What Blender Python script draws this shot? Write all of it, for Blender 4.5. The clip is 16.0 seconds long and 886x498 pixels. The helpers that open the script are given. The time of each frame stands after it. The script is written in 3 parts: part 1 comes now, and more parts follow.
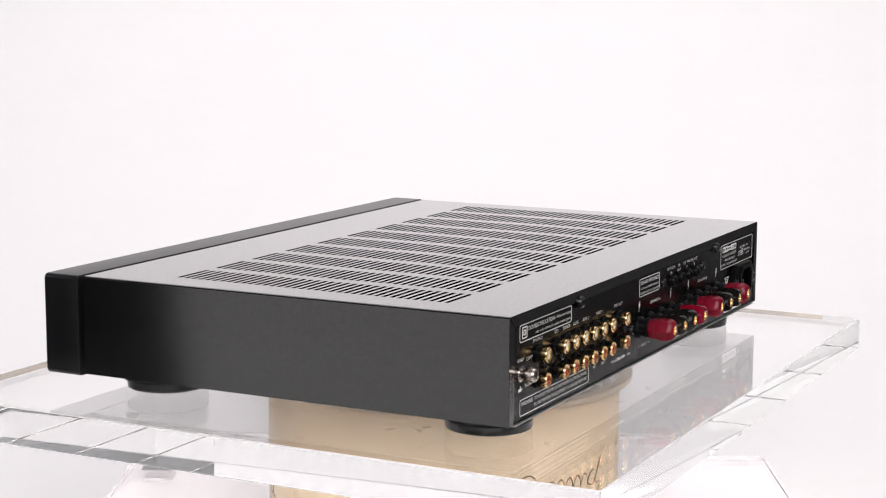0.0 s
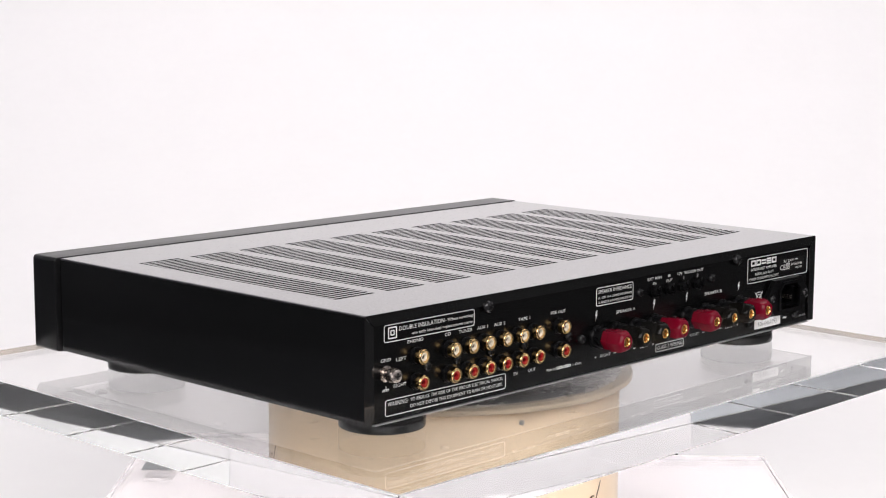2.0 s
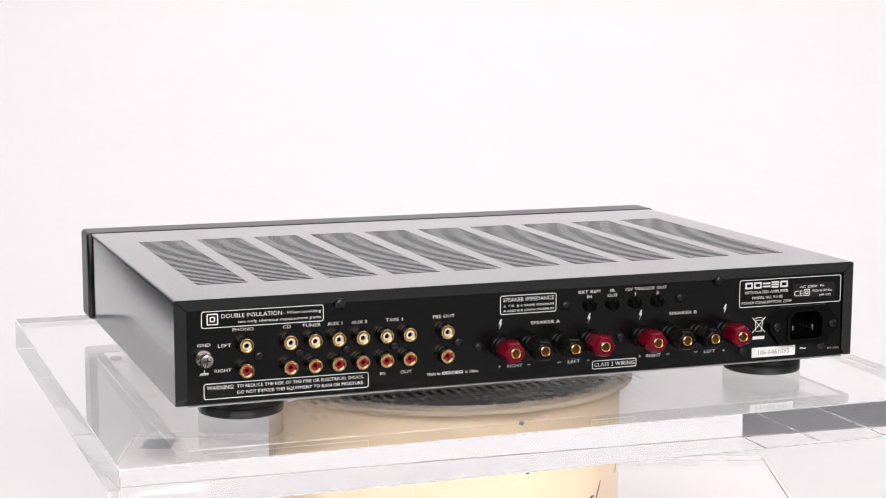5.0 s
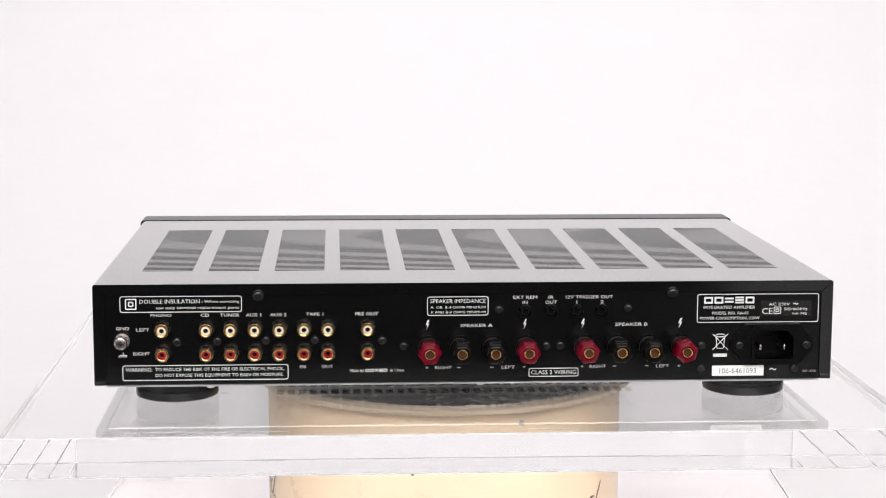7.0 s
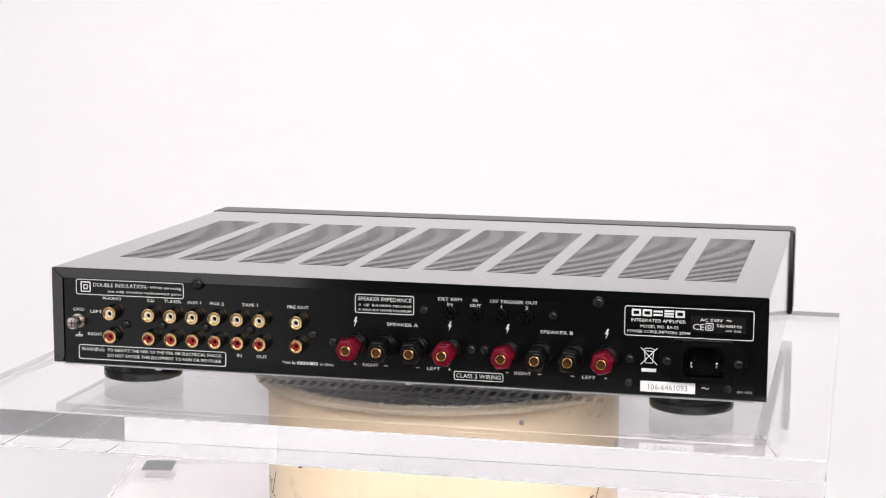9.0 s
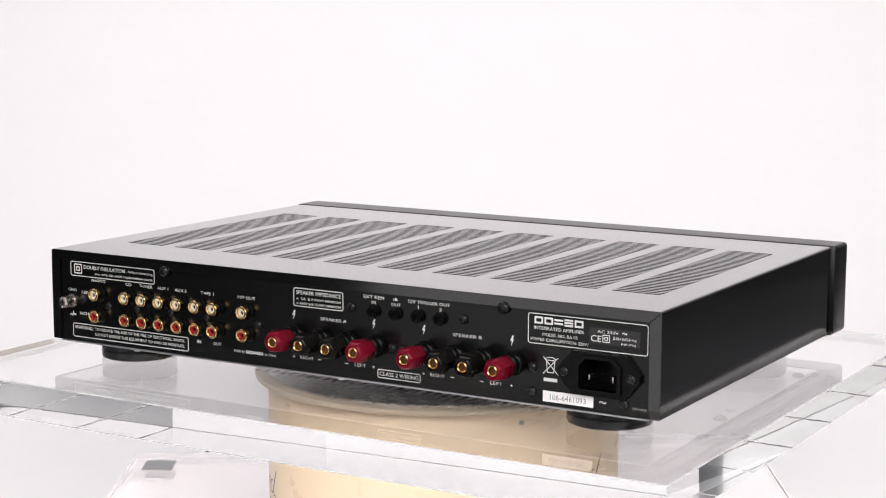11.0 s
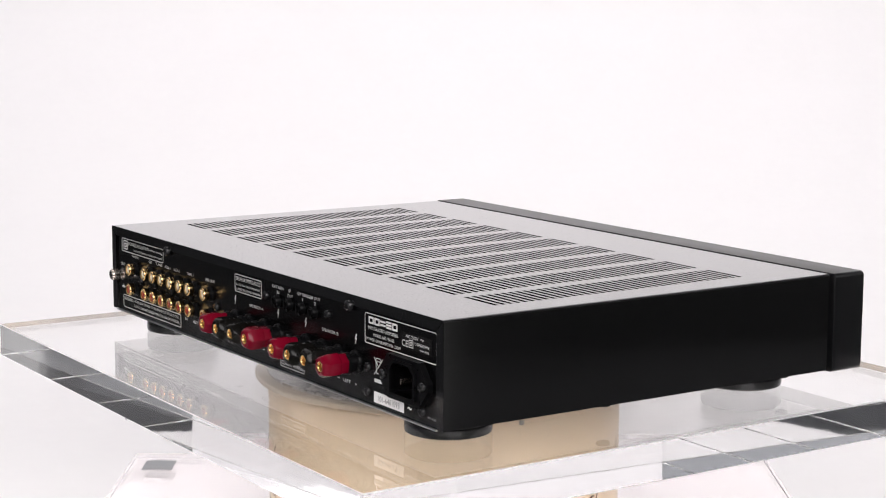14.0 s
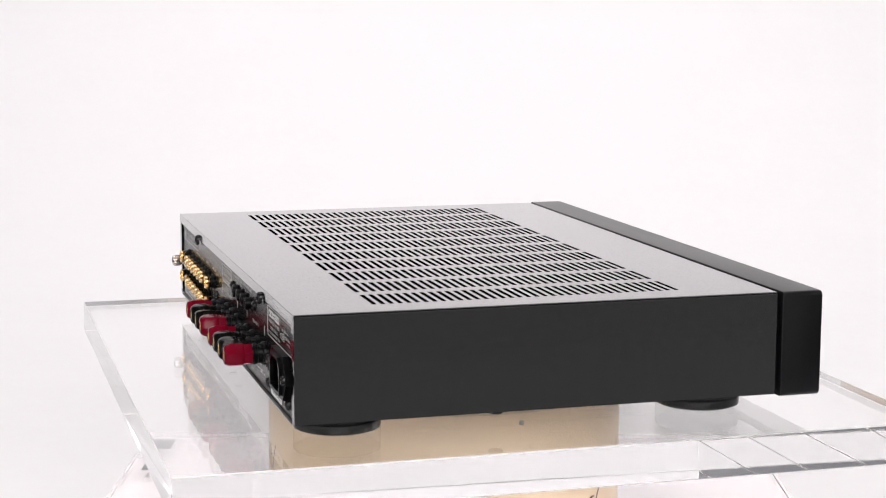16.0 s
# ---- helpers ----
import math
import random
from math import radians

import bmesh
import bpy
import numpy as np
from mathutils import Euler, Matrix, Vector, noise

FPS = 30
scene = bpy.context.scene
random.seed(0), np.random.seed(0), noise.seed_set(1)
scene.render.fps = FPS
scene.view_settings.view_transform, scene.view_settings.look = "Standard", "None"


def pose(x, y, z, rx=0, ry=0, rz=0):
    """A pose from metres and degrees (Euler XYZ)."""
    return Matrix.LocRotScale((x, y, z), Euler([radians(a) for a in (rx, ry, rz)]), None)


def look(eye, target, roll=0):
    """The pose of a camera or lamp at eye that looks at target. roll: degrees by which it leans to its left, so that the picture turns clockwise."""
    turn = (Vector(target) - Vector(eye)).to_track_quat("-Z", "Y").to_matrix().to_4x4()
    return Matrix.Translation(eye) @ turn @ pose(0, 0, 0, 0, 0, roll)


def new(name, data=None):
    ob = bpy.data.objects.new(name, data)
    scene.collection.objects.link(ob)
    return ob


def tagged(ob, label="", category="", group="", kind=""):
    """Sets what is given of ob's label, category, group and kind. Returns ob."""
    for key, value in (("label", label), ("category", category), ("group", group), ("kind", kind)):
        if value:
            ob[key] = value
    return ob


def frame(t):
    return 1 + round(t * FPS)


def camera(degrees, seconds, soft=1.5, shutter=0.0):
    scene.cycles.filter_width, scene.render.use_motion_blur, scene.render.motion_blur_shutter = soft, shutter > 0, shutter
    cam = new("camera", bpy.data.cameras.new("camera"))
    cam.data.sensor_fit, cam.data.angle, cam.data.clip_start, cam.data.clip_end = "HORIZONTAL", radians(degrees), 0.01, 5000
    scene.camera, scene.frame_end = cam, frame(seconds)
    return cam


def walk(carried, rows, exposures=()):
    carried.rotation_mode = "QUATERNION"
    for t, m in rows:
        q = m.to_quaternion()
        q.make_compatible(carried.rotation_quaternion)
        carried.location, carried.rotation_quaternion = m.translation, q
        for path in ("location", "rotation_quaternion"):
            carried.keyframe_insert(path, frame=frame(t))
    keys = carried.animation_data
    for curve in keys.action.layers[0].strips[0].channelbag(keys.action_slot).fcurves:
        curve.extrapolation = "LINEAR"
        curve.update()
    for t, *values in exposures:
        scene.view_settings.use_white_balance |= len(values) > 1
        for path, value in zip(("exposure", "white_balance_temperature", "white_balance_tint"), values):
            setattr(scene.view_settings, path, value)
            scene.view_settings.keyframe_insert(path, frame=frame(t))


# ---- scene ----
cam = camera(28.34, 16.0, soft=1.12)
EYE = (0.0, -1.1384, 0.2388)
AIM = (-0.0010, -0.0010, 0.0694)
walk(cam, [(0.0, look(EYE, AIM, 0.22)), (16.0, look(EYE, AIM, 0.22))])

# ---- light ----
scene.cycles.max_bounces = 32
scene.cycles.transmission_bounces = 32
scene.cycles.glossy_bounces = 24
world = bpy.data.worlds.new("studio_air")
scene.world = world
world.use_nodes = True
world.node_tree.nodes["Background"].inputs[0].default_value = (0.9, 0.95, 1.0, 1)
world.node_tree.nodes["Background"].inputs[1].default_value = 0.05


def area_lamp(name, eye, target, sx, sy, power, colour=(1, 1, 1)):
    data = bpy.data.lights.new(name, "AREA")
    data.shape, data.size, data.size_y, data.energy, data.color = "RECTANGLE", sx, sy, power, colour
    ob = new(name, data)
    ob.matrix_world = look(eye, target)
    return ob


PINK = (1.0, 0.945, 0.965)
area_lamp("backdrop_lamp_left", (-0.9, 0.9, 2.3), (-0.45, 2.5, 1.6), 0.9, 0.4, 16.4, PINK)
area_lamp("backdrop_lamp_right", (0.9, 0.9, 2.3), (0.45, 2.5, 1.6), 0.9, 0.4, 16.4, PINK)
area_lamp("overhead_softbox", (0, 0.55, 1.75), (0, 0.55, 0), 2.4, 1.2, 18.9, (1.0, 0.957, 0.953))
area_lamp("key_softbox", (0.15, -1.75, 0.95), (0, 0, 0.0), 1.8, 0.9, 38, (1, 0.96, 0.95))
area_lamp("softbox_left", (-1.40, -1.35, 0.05), (0, 0, 0.02), 1.0, 1.4, 4.6, (1, 0.97, 0.96))
area_lamp("softbox_right", (1.20, -1.44, 0.05), (0, 0, 0.02), 1.35, 1.4, 2.5, (1, 0.97, 0.96))
# unseen lamps added to brighten the walls that the slab's edges mirror
area_lamp("wall_fill_west", (-4.6, -0.5, 3.2), (-6.4, 0.0, 0.8), 4.0, 0.4, 85, (0.96, 0.975, 1.0))
area_lamp("wall_fill_east", (4.6, -0.5, 3.2), (6.4, 0.0, 0.8), 4.0, 0.4, 160, (1.0, 0.975, 0.94))
area_lamp("wall_fill_south", (0.5, -4.6, 3.2), (0.5, -6.4, 0.8), 4.0, 0.4, 90, (0.94, 0.97, 1.0))
area_lamp("wall_fill_north", (0, 4.8, 3.2), (0, 6.4, 0.9), 9.0, 0.4, 110, (1.0, 0.95, 0.94))


# ---- materials ----
def material(name, base, rough=0.5, metal=0.0, spec=0.5, noise_scale=0.0, colour_var=0.0, rough_var=0.0, bump=0.0,
             bump_scale=0.0, bump_depth=0.0002, transmission=0.0, ior=1.45, coat=0.0, big_scale=9.0, stretch=None, coat_var=0.0, coat_rough=None, flake=0.0):
    m = bpy.data.materials.new(name)
    m.use_nodes = True
    t = m.node_tree
    p = t.nodes["Principled BSDF"]
    p.inputs["Base Color"].default_value = (*base, 1)
    p.inputs["Roughness"].default_value = rough
    p.inputs["Metallic"].default_value = metal
    p.inputs["Specular IOR Level"].default_value = spec
    p.inputs["Transmission Weight"].default_value = transmission
    p.inputs["IOR"].default_value = ior
    p.inputs["Coat Weight"].default_value = coat
    p.inputs["Coat Roughness"].default_value = rough * 0.9 if coat_rough is None else coat_rough
    co = t.nodes.new("ShaderNodeTexCoord")
    mp = t.nodes.new("ShaderNodeMapping")
    if stretch:
        mp.inputs["Scale"].default_value = stretch
    t.links.new(co.outputs["Object"], mp.inputs["Vector"])

    def noise_node(scale, detail=4.0):
        n = t.nodes.new("ShaderNodeTexNoise")
        n.inputs["Scale"].default_value, n.inputs["Detail"].default_value = scale, detail
        t.links.new(mp.outputs["Vector"], n.inputs["Vector"])
        return n

    if noise_scale and (colour_var or rough_var):
        fine, big = noise_node(noise_scale), noise_node(big_scale, 3.0)
        both = t.nodes.new("ShaderNodeMath")
        both.operation = "ADD"
        t.links.new(fine.outputs["Fac"], both.inputs[0])
        t.links.new(big.outputs["Fac"], both.inputs[1])
        if colour_var:
            r = t.nodes.new("ShaderNodeMapRange")
            r.inputs["From Min"].default_value, r.inputs["From Max"].default_value = 0.6, 1.4
            r.inputs["To Min"].default_value, r.inputs["To Max"].default_value = 1 - colour_var, 1 + colour_var
            mix = t.nodes.new("ShaderNodeVectorMath")
            mix.operation = "SCALE"
            mix.inputs[0].default_value = base
            t.links.new(both.outputs[0], r.inputs["Value"])
            t.links.new(r.outputs["Result"], mix.inputs["Scale"])
            t.links.new(mix.outputs["Vector"], p.inputs["Base Color"])
        if rough_var:
            r = t.nodes.new("ShaderNodeMapRange")
            r.inputs["From Min"].default_value, r.inputs["From Max"].default_value = 0.6, 1.4
            r.inputs["To Min"].default_value, r.inputs["To Max"].default_value = max(0, rough - rough_var), rough + rough_var
            t.links.new(both.outputs[0], r.inputs["Value"])
            t.links.new(r.outputs["Result"], p.inputs["Roughness"])
    if coat_var:
        n = noise_node(noise_scale, 3.0)
        r = t.nodes.new("ShaderNodeMapRange")
        r.inputs["From Min"].default_value, r.inputs["From Max"].default_value = 0.35, 0.65
        r.inputs["To Min"].default_value, r.inputs["To Max"].default_value = coat - coat_var, 1.0
        t.links.new(n.outputs["Fac"], r.inputs["Value"])
        t.links.new(r.outputs["Result"], p.inputs["Coat Weight"])
    if flake:
        n = noise_node(noise_scale * 2.0, 2.0)
        r = t.nodes.new("ShaderNodeMapRange")
        r.inputs["From Min"].default_value, r.inputs["From Max"].default_value = 0.36, 0.66
        r.inputs["To Min"].default_value, r.inputs["To Max"].default_value = 0.0, flake
        t.links.new(n.outputs["Fac"], r.inputs["Value"])
        add = t.nodes.new("ShaderNodeVectorMath")
        add.operation = "ADD"
        t.links.new(mix.outputs["Vector"], add.inputs[0])
        t.links.new(r.outputs["Result"], add.inputs[1])
        t.links.new(add.outputs["Vector"], p.inputs["Base Color"])
    if bump:
        n = noise_node(bump_scale, 2.0)
        b = t.nodes.new("ShaderNodeBump")
        b.inputs["Strength"].default_value, b.inputs["Distance"].default_value = bump, bump_depth
        t.links.new(n.outputs["Fac"], b.inputs["Height"])
        t.links.new(b.outputs["Normal"], p.inputs["Normal"])
    return m


PAPER = material("white_backdrop_paper", (0.86, 0.85, 0.855), 0.9, spec=0.2, noise_scale=60, colour_var=0.01, bump=0.1, bump_scale=300)
STUDIO = material("studio_wall_paint", (0.60, 0.60, 0.62), 0.8, noise_scale=3.5, colour_var=0.22, big_scale=0.8, bump=0.15, bump_scale=120, bump_depth=0.001)
STUDIO_FLOOR = material("studio_floor", (0.085, 0.085, 0.09), 0.75, noise_scale=3.0, colour_var=0.6, big_scale=0.9)
COAT = material("black_powder_coat", (0.001, 0.001, 0.0011), 0.11, spec=0.5, noise_scale=760, colour_var=0.3, bump=0.4, bump_scale=1000, bump_depth=0.00003, big_scale=30, coat=1.0, coat_rough=0.09, coat_var=0.32, flake=0.002)
FASCIA = material("black_brushed_aluminium", (0.004, 0.004, 0.0045), 0.3, spec=0.3, noise_scale=500, colour_var=0.25, bump=0.12, bump_scale=900, stretch=(0.08, 1, 1))
PANEL = material("black_panel_paint", (0.0016, 0.0016, 0.0018), 0.24, spec=0.36, noise_scale=300, colour_var=0.15)
ZINC = material("zinc_plated_steel", (0.55, 0.55, 0.56), 0.35, metal=1, noise_scale=120, colour_var=0.12, rough_var=0.1)
# near-black colour standing in for shade in the case, seam and holes
SHADE_BLACK = material("painted_shade_black", (0.004, 0.004, 0.0045), 0.85, spec=0.1, noise_scale=60, colour_var=0.3)
RUBBER = material("black_gloss_plastic", (0.008, 0.008, 0.009), 0.2, noise_scale=200, colour_var=0.15, rough_var=0.06)
BLACK_PLASTIC = material("black_plastic", (0.003, 0.003, 0.0034), 0.28, spec=0.13, noise_scale=300, colour_var=0.15, rough_var=0.08)
SMOKE_PLASTIC = material("smoky_black_plastic", (0.004, 0.0035, 0.003), 0.14, noise_scale=300, colour_var=0.15, spec=0.16)
RED_PLASTIC = material("red_plastic", (0.135, 0.0015, 0.011), 0.14, noise_scale=150, colour_var=0.12, rough_var=0.05, spec=0.2)
RED_INSERT = material("red_insert", (0.3, 0.006, 0.01), 0.3, noise_scale=300, colour_var=0.1)
WHITE_INSERT = material("white_insert", (0.82, 0.73, 0.58), 0.35, noise_scale=300, colour_var=0.05)
GOLD = material("gold_plate", (0.70, 0.48, 0.22), 0.11, metal=1, noise_scale=400, colour_var=0.08, rough_var=0.06)
CHROME = material("nickel_plate", (0.56, 0.50, 0.46), 0.22, metal=1, noise_scale=400, colour_var=0.1, rough_var=0.08)
SCREW = material("black_screw", (0.014, 0.014, 0.015), 0.18, metal=0.2, noise_scale=400, colour_var=0.2, rough_var=0.08)
INK = material("white_print", (0.7, 0.7, 0.69), 0.5, noise_scale=900, colour_var=0.06)
GREY_INK = material("grey_print", (0.3, 0.3, 0.3), 0.5, noise_scale=900, colour_var=0.08)
STICKER = material("white_sticker", (0.84, 0.83, 0.82), 0.4, noise_scale=200, colour_var=0.03)
DARK_STICKER = material("dark_gloss_sticker", (0.012, 0.011, 0.011), 0.15, noise_scale=200, colour_var=0.1)
STAMP = material("grey_stamp_ink", (0.13, 0.12, 0.13), 0.6, noise_scale=900, colour_var=0.2)
ACRYLIC = material("clear_acrylic", (0.985, 0.985, 0.98), 0.0, transmission=1.0, ior=1.49)
ACRYLIC_BASE = material("tinted_acrylic", (0.975, 0.945, 0.95), 0.0, transmission=1.0, ior=1.49)
ACRYLIC_EDGE = material("polished_acrylic_edge", (0.985, 0.985, 0.985), 0.02, transmission=1.0, ior=1.49, noise_scale=70, rough_var=0.018, bump=0.035, bump_scale=28, bump_depth=0.0006, big_scale=14)
ARRIS = material("sanded_acrylic_arris", (0.95, 0.95, 0.94), 0.8, transmission=0.65, ior=1.2, noise_scale=300, colour_var=0.08, spec=0.3)
CREAM = material("cream_enamel", (0.92, 0.73, 0.52), 0.3, noise_scale=40, colour_var=0.04, rough_var=0.08, coat=0.2)
PLATTER_RIM = material("cream_rim", (0.60, 0.49, 0.36), 0.5, noise_scale=60, colour_var=0.06)
PLATTER_TOP = material("scuffed_aluminium", (0.7, 0.69, 0.68), 0.26, metal=1, noise_scale=220, colour_var=0.15, rough_var=0.16, bump=0.2, bump_scale=260, bump_depth=0.0001)
SCRIPT = material("brown_script_paint", (0.09, 0.04, 0.02), 0.5, noise_scale=300, colour_var=0.15)
# dark brown that paints the shade down the gold sleeves
SLEEVE_SHADE = material("brown_hollow_shade", (0.05, 0.018, 0.006), 0.4, metal=0.3, noise_scale=400, colour_var=0.3)
SCUFF = material("pale_scuff", (0.82, 0.80, 0.77), 0.4, noise_scale=900, colour_var=0.1)
GREY_MATT = material("grey_matt", (0.3, 0.31, 0.32), 0.6, noise_scale=300, colour_var=0.1)


# ---- mesh helpers ----
def part(name, bm, mat, parent=None, label="", smooth=35):
    bmesh.ops.recalc_face_normals(bm, faces=bm.faces)
    me = bpy.data.meshes.new(name)
    bm.to_mesh(me)
    bm.free()
    return link(name, me, mat, parent, label, smooth)


def link(name, me, mat, parent=None, label="", smooth=35):
    if not me.materials:
        me.materials.append(mat)
    if smooth and me.polygons:
        me.polygons.foreach_set("use_smooth", [True] * len(me.polygons))
        me.set_sharp_from_angle(angle=radians(smooth))
    ob = new(name, me)
    ob.parent = parent
    return tagged(ob, label)


def add_box(bm, x0, x1, y0, y1, z0, z1, bevel=0.0, seg=2):
    r = bmesh.ops.create_cube(bm, size=1.0)
    for v in r["verts"]:
        v.co = Vector(((x0 + x1) / 2 + v.co.x * (x1 - x0), (y0 + y1) / 2 + v.co.y * (y1 - y0), (z0 + z1) / 2 + v.co.z * (z1 - z0)))
    if bevel:
        edges = list({e for v in r["verts"] for e in v.link_edges})
        bmesh.ops.bevel(bm, geom=edges, offset=bevel, segments=seg, profile=0.5, affect="EDGES")


def box_mesh(*a, **k):
    bm = bmesh.new()
    add_box(bm, *a, **k)
    return bm


def add_lathe(bm, profile, seg=24, axis="z", at=(0, 0, 0), phase=0.0):
    """Turns (radius, height) pairs about an axis. axis 'y': heights run to the rear, towards -y."""
    rings = []
    for r, h in profile:
        ring = []
        for k in range(seg):
            a = phase + 2 * math.pi * k / seg
            c, s = r * math.cos(a), r * math.sin(a)
            p = Vector((c, s, h)) if axis == "z" else Vector((c, -h, s))
            ring.append(bm.verts.new(p + Vector(at)))
        rings.append(ring)
    for a, b in zip(rings, rings[1:]):
        for k in range(seg):
            bm.faces.new((a[k], a[(k + 1) % seg], b[(k + 1) % seg], b[k]))
    bm.faces.new(rings[0])
    bm.faces.new(rings[-1])


def hex_cap(profile, seg=36):
    """A turned cap with six soft flats; the last rings are round."""
    bm = bmesh.new()
    rings = []
    for r, h, flat in profile:
        ring = []
        for k in range(seg):
            a = 2 * math.pi * k / seg
            b = (a + math.pi / 6) % (math.pi / 3) - math.pi / 6
            rr = r * (1 + flat * (0.866 / math.cos(b) - 1))
            ring.append(bm.verts.new((rr * math.cos(a), -h, rr * math.sin(a))))
        rings.append(ring)
    for a, b in zip(rings, rings[1:]):
        for k in range(seg):
            bm.faces.new((a[k], a[(k + 1) % seg], b[(k + 1) % seg], b[k]))
    bm.faces.new(rings[0])
    bm.faces.new(rings[-1])
    return bm


def lathe(profile, **k):
    bm = bmesh.new()
    add_lathe(bm, profile, **k)
    return bm


def plate_with_holes(xs, ys, holes, z, thick):
    """A flat plate over the grid of xs and ys, open where holes(i, j) says so, with real thickness downwards."""
    bm = bmesh.new()
    vs = [[bm.verts.new((x, y, z)) for y in ys] for x in xs]
    for i in range(len(xs) - 1):
        for j in range(len(ys) - 1):
            if not holes(i, j):
                bm.faces.new((vs[i][j], vs[i + 1][j], vs[i + 1][j + 1], vs[i][j + 1]))
    bmesh.ops.delete(bm, geom=[v for v in bm.verts if not v.link_faces], context="VERTS")
    r = bmesh.ops.extrude_face_region(bm, geom=bm.faces[:], use_keep_orig=True)
    for v in r["geom"]:
        if isinstance(v, bmesh.types.BMVert):
            v.co.z -= thick
    return bm


def rounded_outline(x0, x1, z0, z1, r, n=5):
    pts = []
    for cx, cz, a0 in ((x1 - r, z1 - r, 0), (x0 + r, z1 - r, 90), (x0 + r, z0 + r, 180), (x1 - r, z0 + r, 270)):
        for k in range(n + 1):
            a = radians(a0 + 90 * k / n)
            pts.append((cx + r * math.cos(a), cz + r * math.sin(a)))
    return pts


PRINT_Y = -0.14355  # face of the print on the rear panel


def add_flat(bm, pts, y0, depth=0.00012):
    """A flat printed shape on the rear panel from an outline of (x, z)."""
    f = bm.faces.new([bm.verts.new((x, y0, z)) for x, z in pts])
    r = bmesh.ops.extrude_face_region(bm, geom=[f], use_keep_orig=True)
    for v in r["geom"]:
        if isinstance(v, bmesh.types.BMVert):
            v.co.y += depth


def add_border(bm, x0, x1, z0, z1, r, w, y0=PRINT_Y, depth=0.00012):
    out, inn = rounded_outline(x0, x1, z0, z1, r), rounded_outline(x0 + w, x1 - w, z0 + w, z1 - w, max(r - w, 0.0001))
    a = [bm.verts.new((x, y0, z)) for x, z in out]
    b = [bm.verts.new((x, y0, z)) for x, z in inn]
    for k in range(len(a)):
        n = (k + 1) % len(a)
        bm.faces.new((a[k], a[n], b[n], b[k]))
    r = bmesh.ops.extrude_face_region(bm, geom=bm.faces[:], use_keep_orig=True)
    for v in r["geom"]:
        if isinstance(v, bmesh.types.BMVert):
            v.co.y += depth


def add_stroke(bm, pts, w, y0=PRINT_Y):
    """Straight printed strokes through (x, z) points."""
    for (xa, za), (xb, zb) in zip(pts, pts[1:]):
        d = Vector((xb - xa, zb - za))
        n = Vector((-d.y, d.x)).normalized() * w / 2
        add_flat(bm, [(xa + n.x, za + n.y), (xa - n.x, za - n.y), (xb - n.x, zb - n.y), (xb + n.x, zb + n.y)], y0)


def lettering(text, x, z, height, width, parent, mat=INK, y0=PRINT_Y, bold=0.0, name="lettering"):
    """Printed words centred on (x, z), with capitals of that height, set to that overall width."""
    c = bpy.data.curves.new(name, "FONT")
    c.body, c.align_x, c.align_y, c.resolution_u, c.offset = text, "LEFT", "BOTTOM_BASELINE", 2, bold
    ob = bpy.data.objects.new("set_type", c)
    scene.collection.objects.link(ob)
    bpy.context.view_layer.update()
    me = bpy.data.meshes.new_from_object(ob.evaluated_get(bpy.context.evaluated_depsgraph_get()))
    bpy.data.objects.remove(ob)
    bpy.data.curves.remove(c)
    me.name = name
    n = len(me.vertices)
    co = np.empty(n * 3)
    me.vertices.foreach_get("co", co)
    co = co.reshape(n, 3)
    x0, x1 = co[:, 0].min(), co[:, 0].max()
    sx, sz = width / (x1 - x0), height / 0.72
    out = np.stack([x + (co[:, 0] - (x0 + x1) / 2) * sx, np.full(n, y0), z - height / 2 + co[:, 1] * sz], 1)
    me.vertices.foreach_set("co", out.ravel())
    me.update()
    me.materials.clear()
    return link(name, me, mat, parent, smooth=0)


# ---- setting ----
def sweep():
    """White paper: flat on the table, curving up behind into a tall sheet."""
    prof = [(-0.34, -0.1605), (0.15, -0.1605), (0.5, -0.1605), (0.9, -0.1605)]
    prof += [(0.9 + 1.7 * math.sin(a), -0.1605 + 1.7 * (1 - math.cos(a))) for a in (radians(5 * k) for k in range(1, 19))]
    prof += [(2.6, 3.4)]
    bm = bmesh.new()
    rows = []
    for y, z in prof:
        half = 0.42 + 0.95 * (min(y, 2.4) + 0.34) / 2.74
        rows.append([bm.verts.new((x, y, z)) for x in (-half, half)])
    for a, b in zip(rows, rows[1:]):
        bm.faces.new((a[0], a[1], b[1], b[0]))
    r = bmesh.ops.extrude_face_region(bm, geom=bm.faces[:], use_keep_orig=True)
    for v in r["geom"]:
        if isinstance(v, bmesh.types.BMVert):
            v.co += Vector((0, 0.004, -0.004))
    return tagged(part("backdrop", bm, PAPER), "seamless white paper backdrop sweeping up behind the stand", "backdrop", kind="structure")


sweep()
tagged(part("plinth", box_mesh(-0.4, 0.4, -0.32, 0.9, -1.0, -0.1655, bevel=0.004), STUDIO_FLOOR), "plain dark table under the backdrop paper", "plinth", kind="structure")


def studio_wall(name, x0, x1, y0, y1):
    wall = tagged(part(name, box_mesh(x0, x1, y0, y1, 0.05, 3.6), STUDIO, smooth=0), "plain blue-grey painted studio wall", "wall", kind="structure")
    # unseen dark band added so the case sides mirror something dark
    tagged(part(name + "_dark_band", box_mesh(x0, x1, y0, y1, -1.0, 0.05), STUDIO_FLOOR, smooth=0), "added dark band under the wall that keeps low reflections dark", "wall", kind="structure")
    return wall


